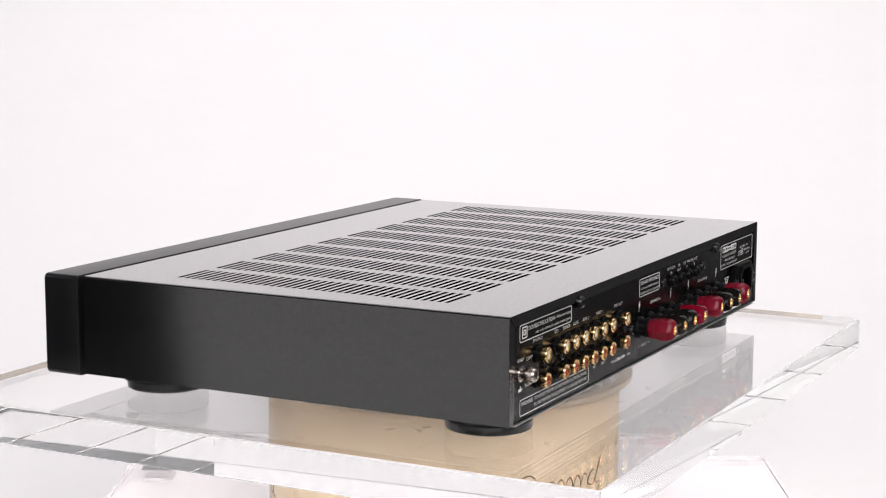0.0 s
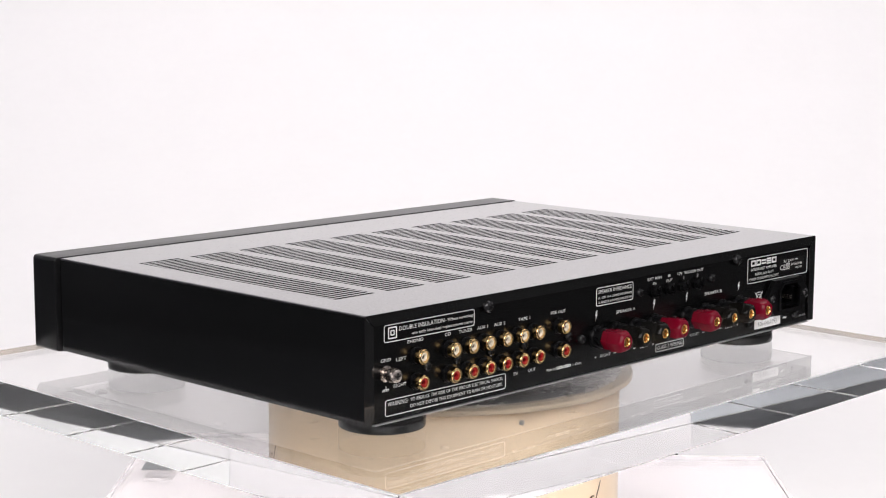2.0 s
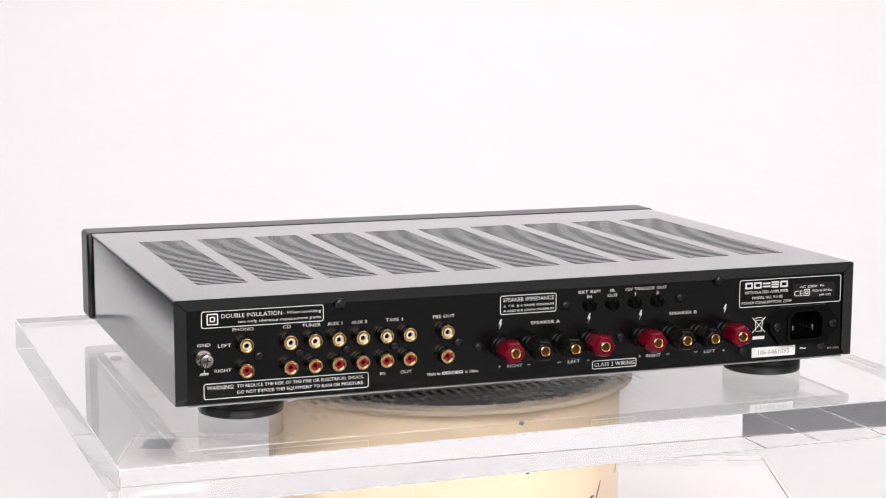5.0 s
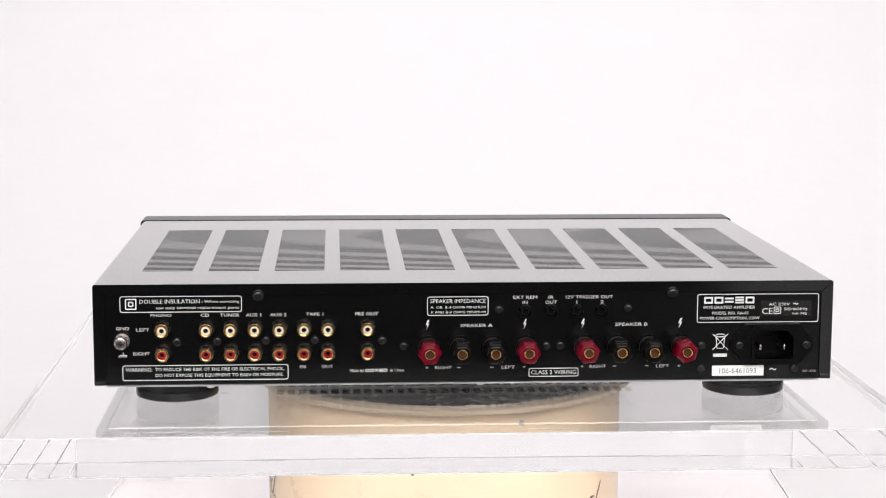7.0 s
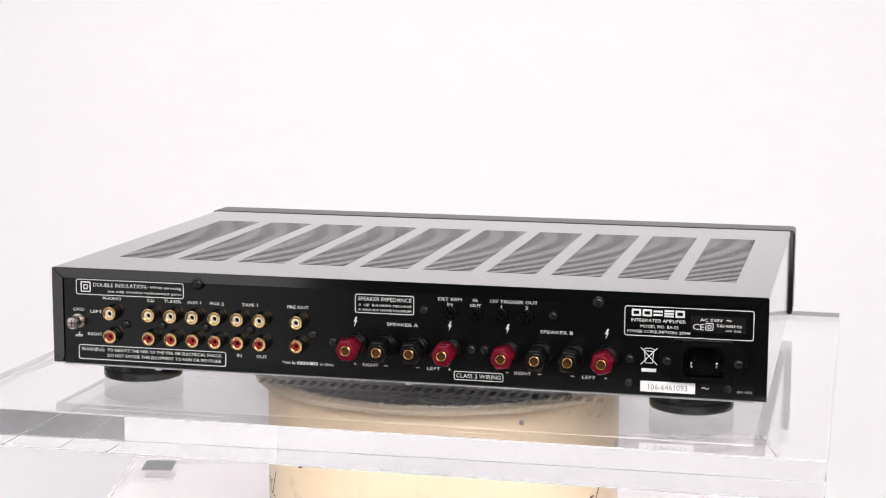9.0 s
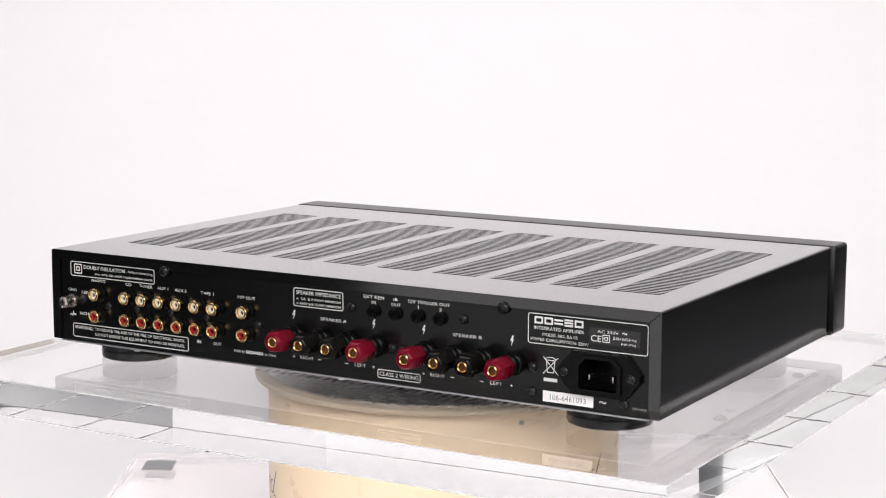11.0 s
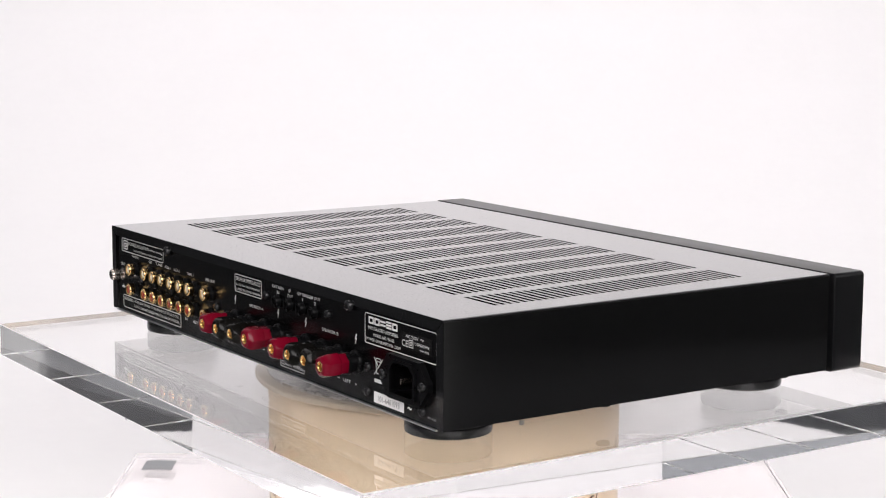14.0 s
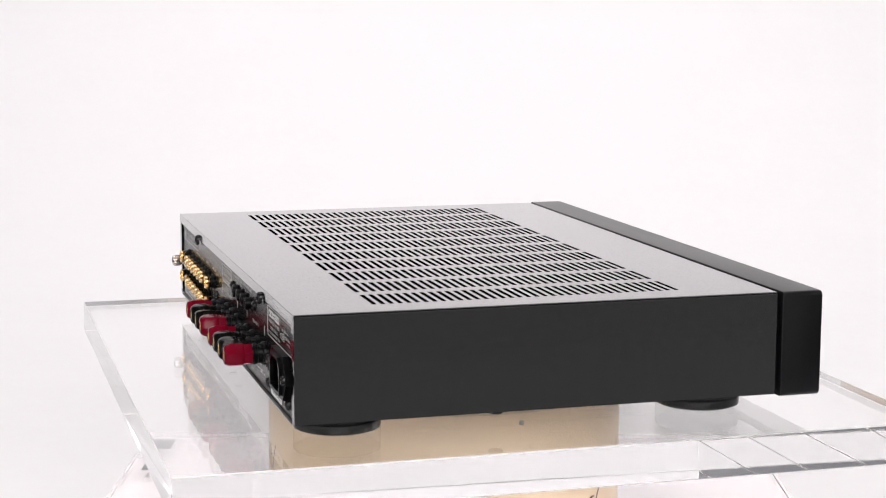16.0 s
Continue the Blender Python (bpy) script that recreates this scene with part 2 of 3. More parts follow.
studio_wall("wall_south", -6.5, 6.5, -6.6, -6.5)
studio_wall("wall_north", -6.5, 6.5, 6.5, 6.6)
studio_wall("wall_west", -6.6, -6.5, -6.6, 6.6)
studio_wall("wall_east", 6.5, 6.6, -6.6, 6.6)
tagged(part("ceiling", box_mesh(-6.6, 6.6, -6.6, 6.6, 3.6, 3.7), STUDIO, smooth=0), "plain grey studio ceiling", "ceiling", kind="structure")
tagged(part("floor", box_mesh(-6.6, 6.6, -6.6, 6.6, -1.1, -1.0), STUDIO_FLOOR, smooth=0), "plain dark studio floor", "floor", kind="structure")

# ---- stand: lower plate, turntable, upper slab ----
def lower_plate():
    bm = box_mesh(-0.253, 0.263, -0.25, 0.262, -0.16, -0.1402, bevel=0.0004, seg=1)
    ob = tagged(part("acrylic_plate", bm, ACRYLIC_BASE, smooth=20), "clear acrylic base plate under the turntable", "plate")
    ob.visible_shadow = False
    part("corner_patch", box_mesh(-0.2396, -0.2157, 0.2113, 0.2375, -0.1401, -0.1396, bevel=0.0002, seg=1), GREY_MATT, ob, "small flat grey rectangle near the corner")
    return ob


lower_plate()

SLAB_T = 0.0225


def upper_slab():
    bm = box_mesh(-0.2525, 0.2525, -0.2135, 0.2135, -SLAB_T, 0.0, bevel=0.0005, seg=1)
    bm.normal_update()
    for f in bm.faces:
        flat = max(abs(c) for c in f.normal) > 0.99
        f.material_index = (0 if abs(f.normal.z) > 0.99 else 1) if flat else (2 if abs(f.normal.z) > 0.3 else 1)
    ob = tagged(part("acrylic_slab", bm, ACRYLIC, smooth=20), "thick clear polished acrylic slab turning on the turntable", "slab")
    ob.data.materials.append(ACRYLIC_EDGE)
    ob.data.materials.append(ARRIS)
    ob.visible_shadow = False
    return ob


slab = upper_slab()
part("speck", lathe([(0.0004, 0.0), (0.0011, 0.0003), (0.0008, 0.0007)], seg=7, at=(-0.0305, -0.2128, -SLAB_T - 0.0008)), RUBBER, slab, "tiny black speck under the edge")
part("speck", lathe([(0.0006, 0.0), (0.0015, 0.0003), (0.0009, 0.0006)], seg=6, at=(-0.2462, -0.2060, -SLAB_T - 0.0007)), GREY_MATT, slab, "tiny grey scuff under the corner")


def scuffs():
    """Fine scratches worn into the slab's underside where the platter rubs it."""
    rng = random.Random(11)
    bm = bmesh.new()
    for k in range(320):
        r, a = rng.uniform(0.086, 0.128), rng.uniform(0, 2 * math.pi)
        if rng.random() < 0.25:
            r = rng.uniform(0.03, 0.16)
        turn, ln = a + math.pi / 2 + rng.gauss(0, 0.6), rng.choice((0.001, 0.0018, 0.003, 0.006)) * rng.uniform(0.6, 1.3)
        w, bow = rng.uniform(0.00024, 0.00060), rng.gauss(0, 0.25)
        prev = None
        for u in (-0.5, 0.0, 0.5):
            d, q = Vector((math.cos(turn), math.sin(turn), 0)), Vector((-math.sin(turn), math.cos(turn), 0))
            c = Vector((r * math.cos(a), r * math.sin(a), -SLAB_T - 0.0004)) + d * ln * u + q * ln * bow * (u * u)
            half = q * w * (1.0 if u == 0 else 0.3)
            pair = (bm.verts.new(c - half), bm.verts.new(c + half))
            if prev:
                bm.faces.new((prev[0], pair[0], pair[1], prev[1]))
            prev = pair
    return part("scuffs", bm, SCUFF, slab, "fine pale scratches under the slab", smooth=0)


scuffs()


def script_word(bm, centre, r, z0, size):
    """A looping handwritten flourish wrapped round the drum: a large bow, a row of loops, a tall stem and a swash."""
    big = [(-0.40 + 0.09 * math.cos(a), -0.0012 + 0.0078 * math.sin(a)) for a in (radians(30 + 10 * k) for k in range(30))]
    row = []
    for k in range(141):
        u = k / 140
        row.append((-0.33 + 0.66 * u + 0.018 * math.sin(u * 2 * math.pi * 7), -0.0035 + 0.0042 * math.cos(u * 2 * math.pi * 7 + 0.6)))
    stem = [(0.33 + 0.055 * math.cos(a), -0.0035 + 0.0045 * math.sin(a)) for a in (radians(60 + 15 * k) for k in range(21))]
    stem += [(0.385 + 0.05 * u, -0.006 + 0.015 * u) for u in (0.3, 0.7, 1.0)]
    tail = [(0.435, 0.0090), (0.40, 0.001), (0.385, -0.006), (0.41, -0.0085), (0.46, -0.0075), (0.475, -0.011), (0.44, -0.0145), (0.36, -0.0150), (0.22, -0.0135), (0.08, -0.0115)]
    w = 0.0009
    for pts in (big, row, stem, tail):
        pts = [(x * size, z) for x, z in pts]
        prev = None
        for k, (x, z) in enumerate(pts):
            xa, za = pts[max(k - 1, 0)]
            xb, zb = pts[min(k + 1, len(pts) - 1)]
            d = Vector((xb - xa, zb - za)).normalized()
            nrm = Vector((-d.y, d.x)) * w / 2
            pair = []
            for s in (1, -1):
                a = centre + (x + 0.25 * z + s * nrm.x) / r
                pair.append(bm.verts.new((r * math.sin(a), -r * math.cos(a), z0 + z + s * nrm.y)))
            if prev:
                bm.faces.new((prev[0], prev[1], pair[1], pair[0]))
            prev = pair


def turntable():
    root = tagged(new("display_turntable"), "cream enamelled motor turntable drum with brown script lettering", "turntable")
    root.location = (0, 0, -0.1402)
    part("drum", lathe([(0.112, 0.0), (0.1158, 0.002), (0.116, 0.005), (0.116, 0.1075), (0.1150, 0.1092), (0.05, 0.1092)], seg=96), CREAM, root)
    plat = part("platter", lathe([(0.05, 0.1094), (0.1238, 0.1096), (0.1244, 0.1102), (0.1244, 0.1122), (0.1236, 0.1130), (0.1170, 0.1130)], seg=96), PLATTER_RIM, root, "cream platter rim with rounded edge")
    part("platter_mat", lathe([(0.1168, 0.1131), (0.1168, 0.1144), (0.116, 0.1148)], seg=96), PLATTER_TOP, plat, "scuffed bright metal platter face")
    part("boss", lathe([(0.026, 0.1149), (0.026, 0.1172), (0.025, 0.1176)], seg=40), GREY_MATT, plat, "grey centre boss that carries the slab")
    for c in (41, -86, 166):
        bm = bmesh.new()
        script_word(bm, radians(c), 0.11615, 0.0618, 0.078)
        part("script", bm, SCRIPT, root, "brown looping script mark", smooth=0)
    part("plug", lathe([(0.0017, -0.002), (0.0017, 0.0008), (0.0012, 0.0012)], seg=16, axis="y", at=(0.0470, -0.1060, 0.1018)), GREY_MATT, root, "small dark plug in the drum side")
    return root, plat


stand, platter = turntable()

# ---- the amplifier ----
amp = tagged(new("amplifier"), "slim black integrated stereo amplifier, rear panel with gold sockets", "amplifier")
CX = 0.0042  # the amplifier's middle, off the turning axis
HALF, REAR, SEAM, TOP, LOW = 0.2137, -0.1445, 0.1302, 0.0713, 0.0131
PANEL_Y = -0.1434


def cover():
    """Folded steel cover: slotted top, two sides and the rear flange."""
    groups, n, pitch = 10, 37, 0.00486
    gw, gp, gx = 0.0298, 0.0392, -0.1905
    xs = [-HALF + 0.0015]
    for g in range(groups):
        xs += [gx + g * gp, gx + g * gp + gw]
    xs.append(HALF - 0.0015)
    ys = [REAR]
    for k in range(n):
        y = -0.0975 + k * pitch
        ys += [y, y + 0.0026]
    ys.append(SEAM)
    bm = plate_with_holes(xs, ys, lambda i, j: i % 2 == 1 and j % 2 == 1, TOP, 0.0011)
    for s in (-1, 1):
        prof = [(HALF - 0.0015, TOP), (HALF - 0.0006, TOP - 0.0003), (HALF - 0.0001, TOP - 0.0009), (HALF, TOP - 0.0018), (HALF, LOW),
                (HALF - 0.0012, LOW), (HALF - 0.0012, TOP - 0.0011), (HALF - 0.0015, TOP - 0.0011)]
        rows = [[bm.verts.new((s * x, y, z)) for x, z in prof] for y in (REAR, SEAM)]
        m = len(prof)
        for k in range(m):
            bm.faces.new((rows[0][k], rows[0][(k + 1) % m], rows[1][(k + 1) % m], rows[1][k]))
        bm.faces.new(rows[0])
        bm.faces.new(rows[1])
        # rear flange, upright part, mitred at the top
        lip = [(HALF - 0.0002, TOP - 0.0008), (HALF - 0.0068, TOP - 0.0066), (HALF - 0.0068, 0.0165), (HALF - 0.0060, 0.0150), (HALF - 0.0058, LOW - 0.0003), (HALF - 0.0002, LOW - 0.0003)]
        a = [bm.verts.new((s * x, REAR - 0.0001, z)) for x, z in lip]
        b = [bm.verts.new((s * x, REAR + 0.0010, z)) for x, z in lip]
        bm.faces.new(a)
        bm.faces.new(b)
        for k in range(len(a)):
            bm.faces.new((a[k], a[(k + 1) % len(a)], b[(k + 1) % len(a)], b[k]))
    lip = [(-HALF + 0.0004, TOP - 0.0004), (HALF - 0.0004, TOP - 0.0004), (HALF - 0.0070, TOP - 0.0062), (-HALF + 0.0070, TOP - 0.0062)]
    a = [bm.verts.new((x, REAR - 0.0001, z)) for x, z in lip]
    b = [bm.verts.new((x, REAR + 0.0010, z)) for x, z in lip]
    bm.faces.new(a)
    bm.faces.new(b)
    for k in range(4):
        bm.faces.new((a[k], a[(k + 1) % 4], b[(k + 1) % 4], b[k]))
    ob = part("cover", bm, COAT, amp, "satin black powder-coated slotted steel cover", smooth=30)
    return ob


cover()


def chassis():
    # bottom plate of bare zinc with ventilation openings
    xs, ys = [-HALF + 0.0070], [-0.1449]
    for k in range(33):
        xs += [-0.1130 + k * 0.00687, -0.1130 + k * 0.00687 + 0.0046]
    xs.append(HALF - 0.0070)
    for k in range(8):
        ys += [-0.0662 + k * 0.0210, -0.0662 + k * 0.0210 + 0.0158]
    ys.append(SEAM)
    part("bottom_plate", plate_with_holes(xs, ys, lambda i, j: i % 2 == 1 and j % 2 == 1, LOW - 0.0004, 0.0008), ZINC, amp, "bare zinc-plated bottom plate with openings")
    for x, y, r, mat in ((-0.2010, -0.0090, 0.0032, ZINC), (0.2005, -0.0080, 0.0032, ZINC), (-0.1480, -0.1390, 0.0026, ZINC), (0.0080, -0.1390, 0.0026, ZINC),
                         (-0.2030, 0.1050, 0.0040, SCREW), (0.2030, 0.1045, 0.0040, SCREW), (0.2030, -0.0310, 0.0040, SCREW)):
        part("base_screw", lathe([(r * 0.5, LOW - 0.0034), (r * 0.85, LOW - 0.0030), (r, LOW - 0.0022), (r, LOW - 0.0012)], seg=20, at=(x, y, 0)), mat, amp, "round screw head under the case")
    # made-up black block, so the cover slots look down on painted shade
    part("inner_shade_block", box_mesh(-0.19, 0.19, -0.12, 0.12, 0.020, 0.028, bevel=0.001), SHADE_BLACK, amp, "added near-black block that stands in for shade inside the case")
    bm = plate_with_holes((-0.2085, 0.1668, 0.1908, 0.2085), (LOW - 0.0004, 0.0250, 0.0430, TOP - 0.0015), lambda i, j: i == 1 and j == 1, -PANEL_Y, 0.0012)
    bmesh.ops.transform(bm, matrix=Matrix.Rotation(radians(90), 4, "X"), verts=bm.verts)
    part("rear_panel", bm, PANEL, amp, "matt black rear panel", smooth=0)
    # black block put into the seam to paint its shade
    part("seam_shade_block", box_mesh(-0.2105, 0.2105, 0.1308, 0.1325, 0.0150, 0.0640), SHADE_BLACK, amp, "added black block painting the shade in the gap behind the front panel")
    bm = bmesh.new()
    out = rounded_outline(-0.2161, 0.2161, 0.0118, 0.0716, 0.0026, 5)
    lay = [(0.1326, 0.0004), (0.1330, 0.0), (0.1562, 0.0), (0.1570, 0.0004), (0.1574, 0.0012)]
    rows = []
    for y, inset in lay:
        kx, kz = (0.2161 - inset) / 0.2161, (0.0299 - inset) / 0.0299
        rows.append([bm.verts.new((x * kx, y, 0.0417 + (z - 0.0417) * kz)) for x, z in out])
    m = len(out)
    for a, b in zip(rows, rows[1:]):
        for k in range(m):
            bm.faces.new((a[k], a[(k + 1) % m], b[(k + 1) % m], b[k]))
    bm.faces.new(rows[0])
    bm.faces.new(rows[-1])
    part("front_panel", bm, FASCIA, amp, "thick black brushed aluminium front panel", smooth=40)


chassis()


def feet():
    me = None
    for x in (-0.1695, 0.1695):
        for y in (-0.112, 0.103):
            if me is None:
                ob = part("foot", lathe([(0.0225, 0.0002), (0.0240, 0.0009), (0.0243, 0.0018), (0.0243, 0.0056), (0.0236, 0.0060), (0.0236, 0.0064),
                                         (0.0243, 0.0068), (0.0243, 0.0108), (0.0236, 0.0120), (0.0225, LOW - 0.0007)], seg=48), RUBBER, amp, "round glossy black foot")
                me = ob.data
            else:
                ob = link("foot", me, RUBBER, amp, "round glossy black foot")
            ob.location = (x, y, 0)


feet()


class Kit:
    """Repeats that share one mesh."""

    def __init__(self, name, bm, mat, label=""):
        self.name, self.mat, self.label = name, mat, label
        first = part(name, bm, mat)
        self.mesh = first.data
        bpy.data.objects.remove(first)

    def put(self, parent, x=0.0, y=0.0, z=0.0, turn=0.0, label=""):
        ob = link(self.name, self.mesh, self.mat, parent, label or self.label)
        ob.location, ob.rotation_euler = (x, y, z), (0, turn, 0)
        return ob


# print and borders
def frame_print(x0, x1, z0, z1, r=0.0016, w=0.00045):
    bm = bmesh.new()
    add_border(bm, x0, x1, z0, z1, r, w)
    part("printed_border", bm, INK, amp, smooth=0)


frame_print(-0.1986, -0.1293, 0.0549, 0.0644)
frame_print(-0.1978, -0.1031, 0.0152, 0.0242)
frame_print(-0.0233, 0.0122, 0.0518, 0.0630)
frame_print(0.0359, 0.0650, 0.0153, 0.0205, 0.0011)
frame_print(0.1339, 0.2057, 0.0464, 0.0634)


def symbol(name, strokes, w=0.0004, mat=INK):
    bm = bmesh.new()
    for pts in strokes:
        add_stroke(bm, pts, w)
    part(name, bm, mat, amp, smooth=0)


def square(x0, x1, z0, z1):
    return [(x0, z0), (x1, z0), (x1, z1), (x0, z1), (x0, z0)]


symbol("insulation_symbol", [square(-0.1952, -0.1894, 0.0569, 0.0626), square(-0.1935, -0.1911, 0.0586, 0.0609)], 0.0007)
for bx in (-0.0231, 0.0333, 0.0671, 0.1241):
    bm = bmesh.new()
    add_flat(bm, [(bx + dx, z) for dx, z in ((0.0013, 0.0493), (0.0003, 0.0494), (-0.0011, 0.0463), (0.0001, 0.0465), (-0.0007, 0.0434), (0.0012, 0.0473), (0.0002, 0.0471))], PRINT_Y)
    part("hazard_bolt", bm, INK, amp, smooth=0)
BINX, BINZ = 0.1481, 0.0350
symbol("bin_symbol", [[(BINX - 0.0046, BINZ - 0.0048), (BINX + 0.0046, BINZ + 0.0048)], [(BINX - 0.0046, BINZ + 0.0048), (BINX + 0.0046, BINZ - 0.0048)],
                      [(BINX - 0.0026, BINZ + 0.003), (BINX - 0.0019, BINZ - 0.0038), (BINX + 0.0019, BINZ - 0.0038), (BINX + 0.0026, BINZ + 0.003), (BINX - 0.0026, BINZ + 0.003)],
                      [(BINX - 0.0034, BINZ + 0.0036), (BINX - 0.0015, BINZ + 0.0046), (BINX + 0.0015, BINZ + 0.0046), (BINX + 0.0034, BINZ + 0.0036)]], 0.0004)
symbol("bin_bar", [[(BINX - 0.0041, 0.0271), (BINX + 0.0041, 0.0271)]], 0.0019)
symbol("earth_symbol", [[(-0.1971, 0.0318), (-0.1971, 0.0300)], [(-0.1993, 0.0300), (-0.1949, 0.0300)], [(-0.1990, 0.0300), (-0.1998, 0.0289)],
                        [(-0.1977, 0.0300), (-0.1985, 0.0289)], [(-0.1964, 0.0300), (-0.1972, 0.0289)], [(-0.1951, 0.0300), (-0.1959, 0.0289)]], 0.0004)

H1 = 0.0019
for text, x, z, h, w in [
    ("DOUBLE INSULATION", -0.1703, 0.0613, 0.0024, 0.0342), ("- When servicing", -0.1416, 0.0612, 0.0017, 0.0215),
    ("use only identical replacement parts", -0.1544, 0.0577, 0.0017, 0.0470),
    ("PHONO", -0.1753, 0.0533, H1, 0.0118), ("CD", -0.1505, 0.0532, H1, 0.0048), ("TUNER", -0.1364, 0.0532, H1, 0.0108),
    ("AUX 1", -0.1228, 0.0532, H1, 0.0086), ("AUX 2", -0.1086, 0.0532, H1, 0.0092), ("TAPE 1", -0.0879, 0.0533, H1, 0.0100),
    ("PRE OUT", -0.0580, 0.0533, H1, 0.0132), ("GND", -0.1973, 0.0458, H1, 0.0074), ("LEFT", -0.1858, 0.0449, H1, 0.0074),
    ("RIGHT", -0.1868, 0.0310, H1, 0.0094), ("IN", -0.0948, 0.0226, H1, 0.0030), ("OUT", -0.0808, 0.0226, H1, 0.0066),
    ("WARNING:", -0.1884, 0.0217, 0.0024, 0.0152), ("TO REDUCE THE RISK OF THE FIRE OR ELECTRICAL SHOCK,", -0.1424, 0.0217, 0.0019, 0.0735),
    ("DO NOT EXPOSE THIS EQUIPMENT TO RAIN OR MOISTURE.", -0.1425, 0.0183, 0.0019, 0.0730),
    ("SPEAKER IMPEDANCE", -0.0054, 0.0604, 0.0024, 0.0320), ("A  OR  B-4 OHMS MINIMUM", -0.0054, 0.0567, 0.0015, 0.0318),
    ("A AND B-8 OHMS MINIMUM", -0.0054, 0.0539, 0.0015, 0.0318),
    ("EXT REM", 0.0334, 0.0623, H1, 0.0140), ("IN", 0.0334, 0.0593, H1, 0.0030), ("IR", 0.0484, 0.0623, H1, 0.0030), ("OUT", 0.0485, 0.0593, H1, 0.0066),
    ("12V TRIGGER OUT", 0.0707, 0.0623, H1, 0.0274), ("1", 0.0635, 0.0593, H1, 0.0006), ("2", 0.0782, 0.0593, H1, 0.0020),
    ("SPEAKER A", 0.0053, 0.0460, H1, 0.0186), ("SPEAKER B", 0.0956, 0.0460, H1, 0.0188),
    ("+", -0.0233, 0.0213, 0.0022, 0.0018), ("RIGHT", -0.0138, 0.0213, H1, 0.0096), ("LEFT", 0.0240, 0.0212, H1, 0.0078), ("+", 0.0332, 0.0212, 0.0022, 0.0018),
    ("+", 0.0671, 0.0213, 0.0022, 0.0018), ("RIGHT", 0.0763, 0.0212, H1, 0.0096), ("LEFT", 0.1144, 0.0211, H1, 0.0078), ("+", 0.1240, 0.0210, 0.0022, 0.0018),
    ("CLASS 2 WIRING", 0.0505, 0.0180, 0.0025, 0.0264), ("Made by", -0.0637, 0.0201, 0.0017, 0.0080), ("in China", -0.0405, 0.0201, 0.0017, 0.0080),
    ("INTEGRATED AMPLIFIER", 0.1529, 0.0555, 0.0019, 0.0304), ("MODEL NO. RA-05", 0.1536, 0.0521, 0.0018, 0.0212),
    ("POWER CONSUMPTION: 220W", 0.1533, 0.0491, 0.0018, 0.0352)]:
    lettering(text, x, z, h, w, amp)
for dx in (-0.0048, 0.0145, 0.0861, 0.1050):
    symbol("minus_sign", [[(dx - 0.0011, 0.0212), (dx + 0.0011, 0.0212)]], 0.0004)
symbol("wave_sign", [[(0.1777, 0.0181), (0.1786, 0.0188), (0.1794, 0.0188), (0.1802, 0.0180), (0.1810, 0.0180), (0.1818, 0.0187)]], 0.0005)
lettering("RP-450", 0.2015, 0.0173, 0.0014, 0.0080, amp, GREY_INK)


def maker_mark(x0, x1, z0, z1):
    """The maker's mark as five plain blocks and bars."""
    w = (x1 - x0) / 5
    bm = bmesh.new()
    t = (z1 - z0) * 0.26
    for k in range(5):
        a, b = x0 + k * w, x0 + k * w + w * 0.86
        if k in (0, 1, 4):
            add_border(bm, a, b, z0, z1, 0.0004, t)
        else:
            for zz in ((z0 + t, z1 - t), (z0 + t / 2, (z0 + z1) / 2, z1 - t / 2))[k - 2]:
                add_stroke(bm, [(a, zz), (b, zz)], t)
    part("maker_mark", bm, INK, amp, "white block mark", smooth=0)


maker_mark(0.1379, 0.1684, 0.0577, 0.0617)
maker_mark(-0.0588, -0.0458, 0.0192, 0.0209)

bm = bmesh.new()
add_flat(bm, rounded_outline(0.1712, 0.2012, 0.0503, 0.0592, 0.0004), PRINT_Y - 0.0001, 0.00018)
rating = part("rating_label", bm, DARK_STICKER, amp, "dark glossy rating label", smooth=0)
YL = PRINT_Y - 0.00014
for text, x, z, h, w in [("AC 230V", 0.1823, 0.0572, 0.0017, 0.0124), ("CE", 0.1753, 0.0532, 0.0036, 0.0062), ("50/60Hz", 0.1921, 0.0543, 0.0017, 0.0140), ("NP-792", 0.1945, 0.0515, 0.0012, 0.0084)]:
    lettering(text, x, z, h, w, rating, y0=YL)
bm = bmesh.new()
for pts in (square(0.1793, 0.1832, 0.0516, 0.0554), square(0.1804, 0.1821, 0.0527, 0.0543), [(0.1906, 0.0572), (0.1915, 0.0578), (0.1924, 0.0569), (0.1934, 0.0575)]):
    add_stroke(bm, pts, 0.00045, YL)
part("rating_symbol", bm, INK, rating, smooth=0)

bm = bmesh.new()
add_flat(bm, rounded_outline(0.1436, 0.1742, 0.0148, 0.0209, 0.0003), PRINT_Y - 0.0001, 0.00018)
serial = part("serial_sticker", bm, STICKER, amp, "small white serial number sticker", smooth=0)
lettering("106-6461093", 0.1589, 0.0178, 0.0032, 0.0218, serial, STAMP, y0=YL)

# sockets
RCA = Kit("rca_socket", lathe([(0.0040, 0.0028), (0.0042, 0.0031), (0.0042, 0.0060), (0.0041, 0.0065), (0.0038, 0.0068), (0.0029, 0.0068), (0.0026, 0.0066), (0.0025, 0.0060), (0.0025, 0.0040)], seg=28, axis="y"), GOLD)
SOCKET_REAR = Kit("socket_rear", lathe([(0.0049, 0.0), (0.0049, 0.0010), (0.0043, 0.0013), (0.0042, 0.0028)], seg=28, axis="y"), BLACK_PLASTIC, "black rear part of the socket")
PLUG_W = Kit("socket_insert", lathe([(0.0025, 0.0036), (0.0025, 0.0058), (0.0023, 0.0061), (0.0015, 0.0061), (0.0014, 0.0036)], seg=24, axis="y"), WHITE_INSERT, "white plastic insert")
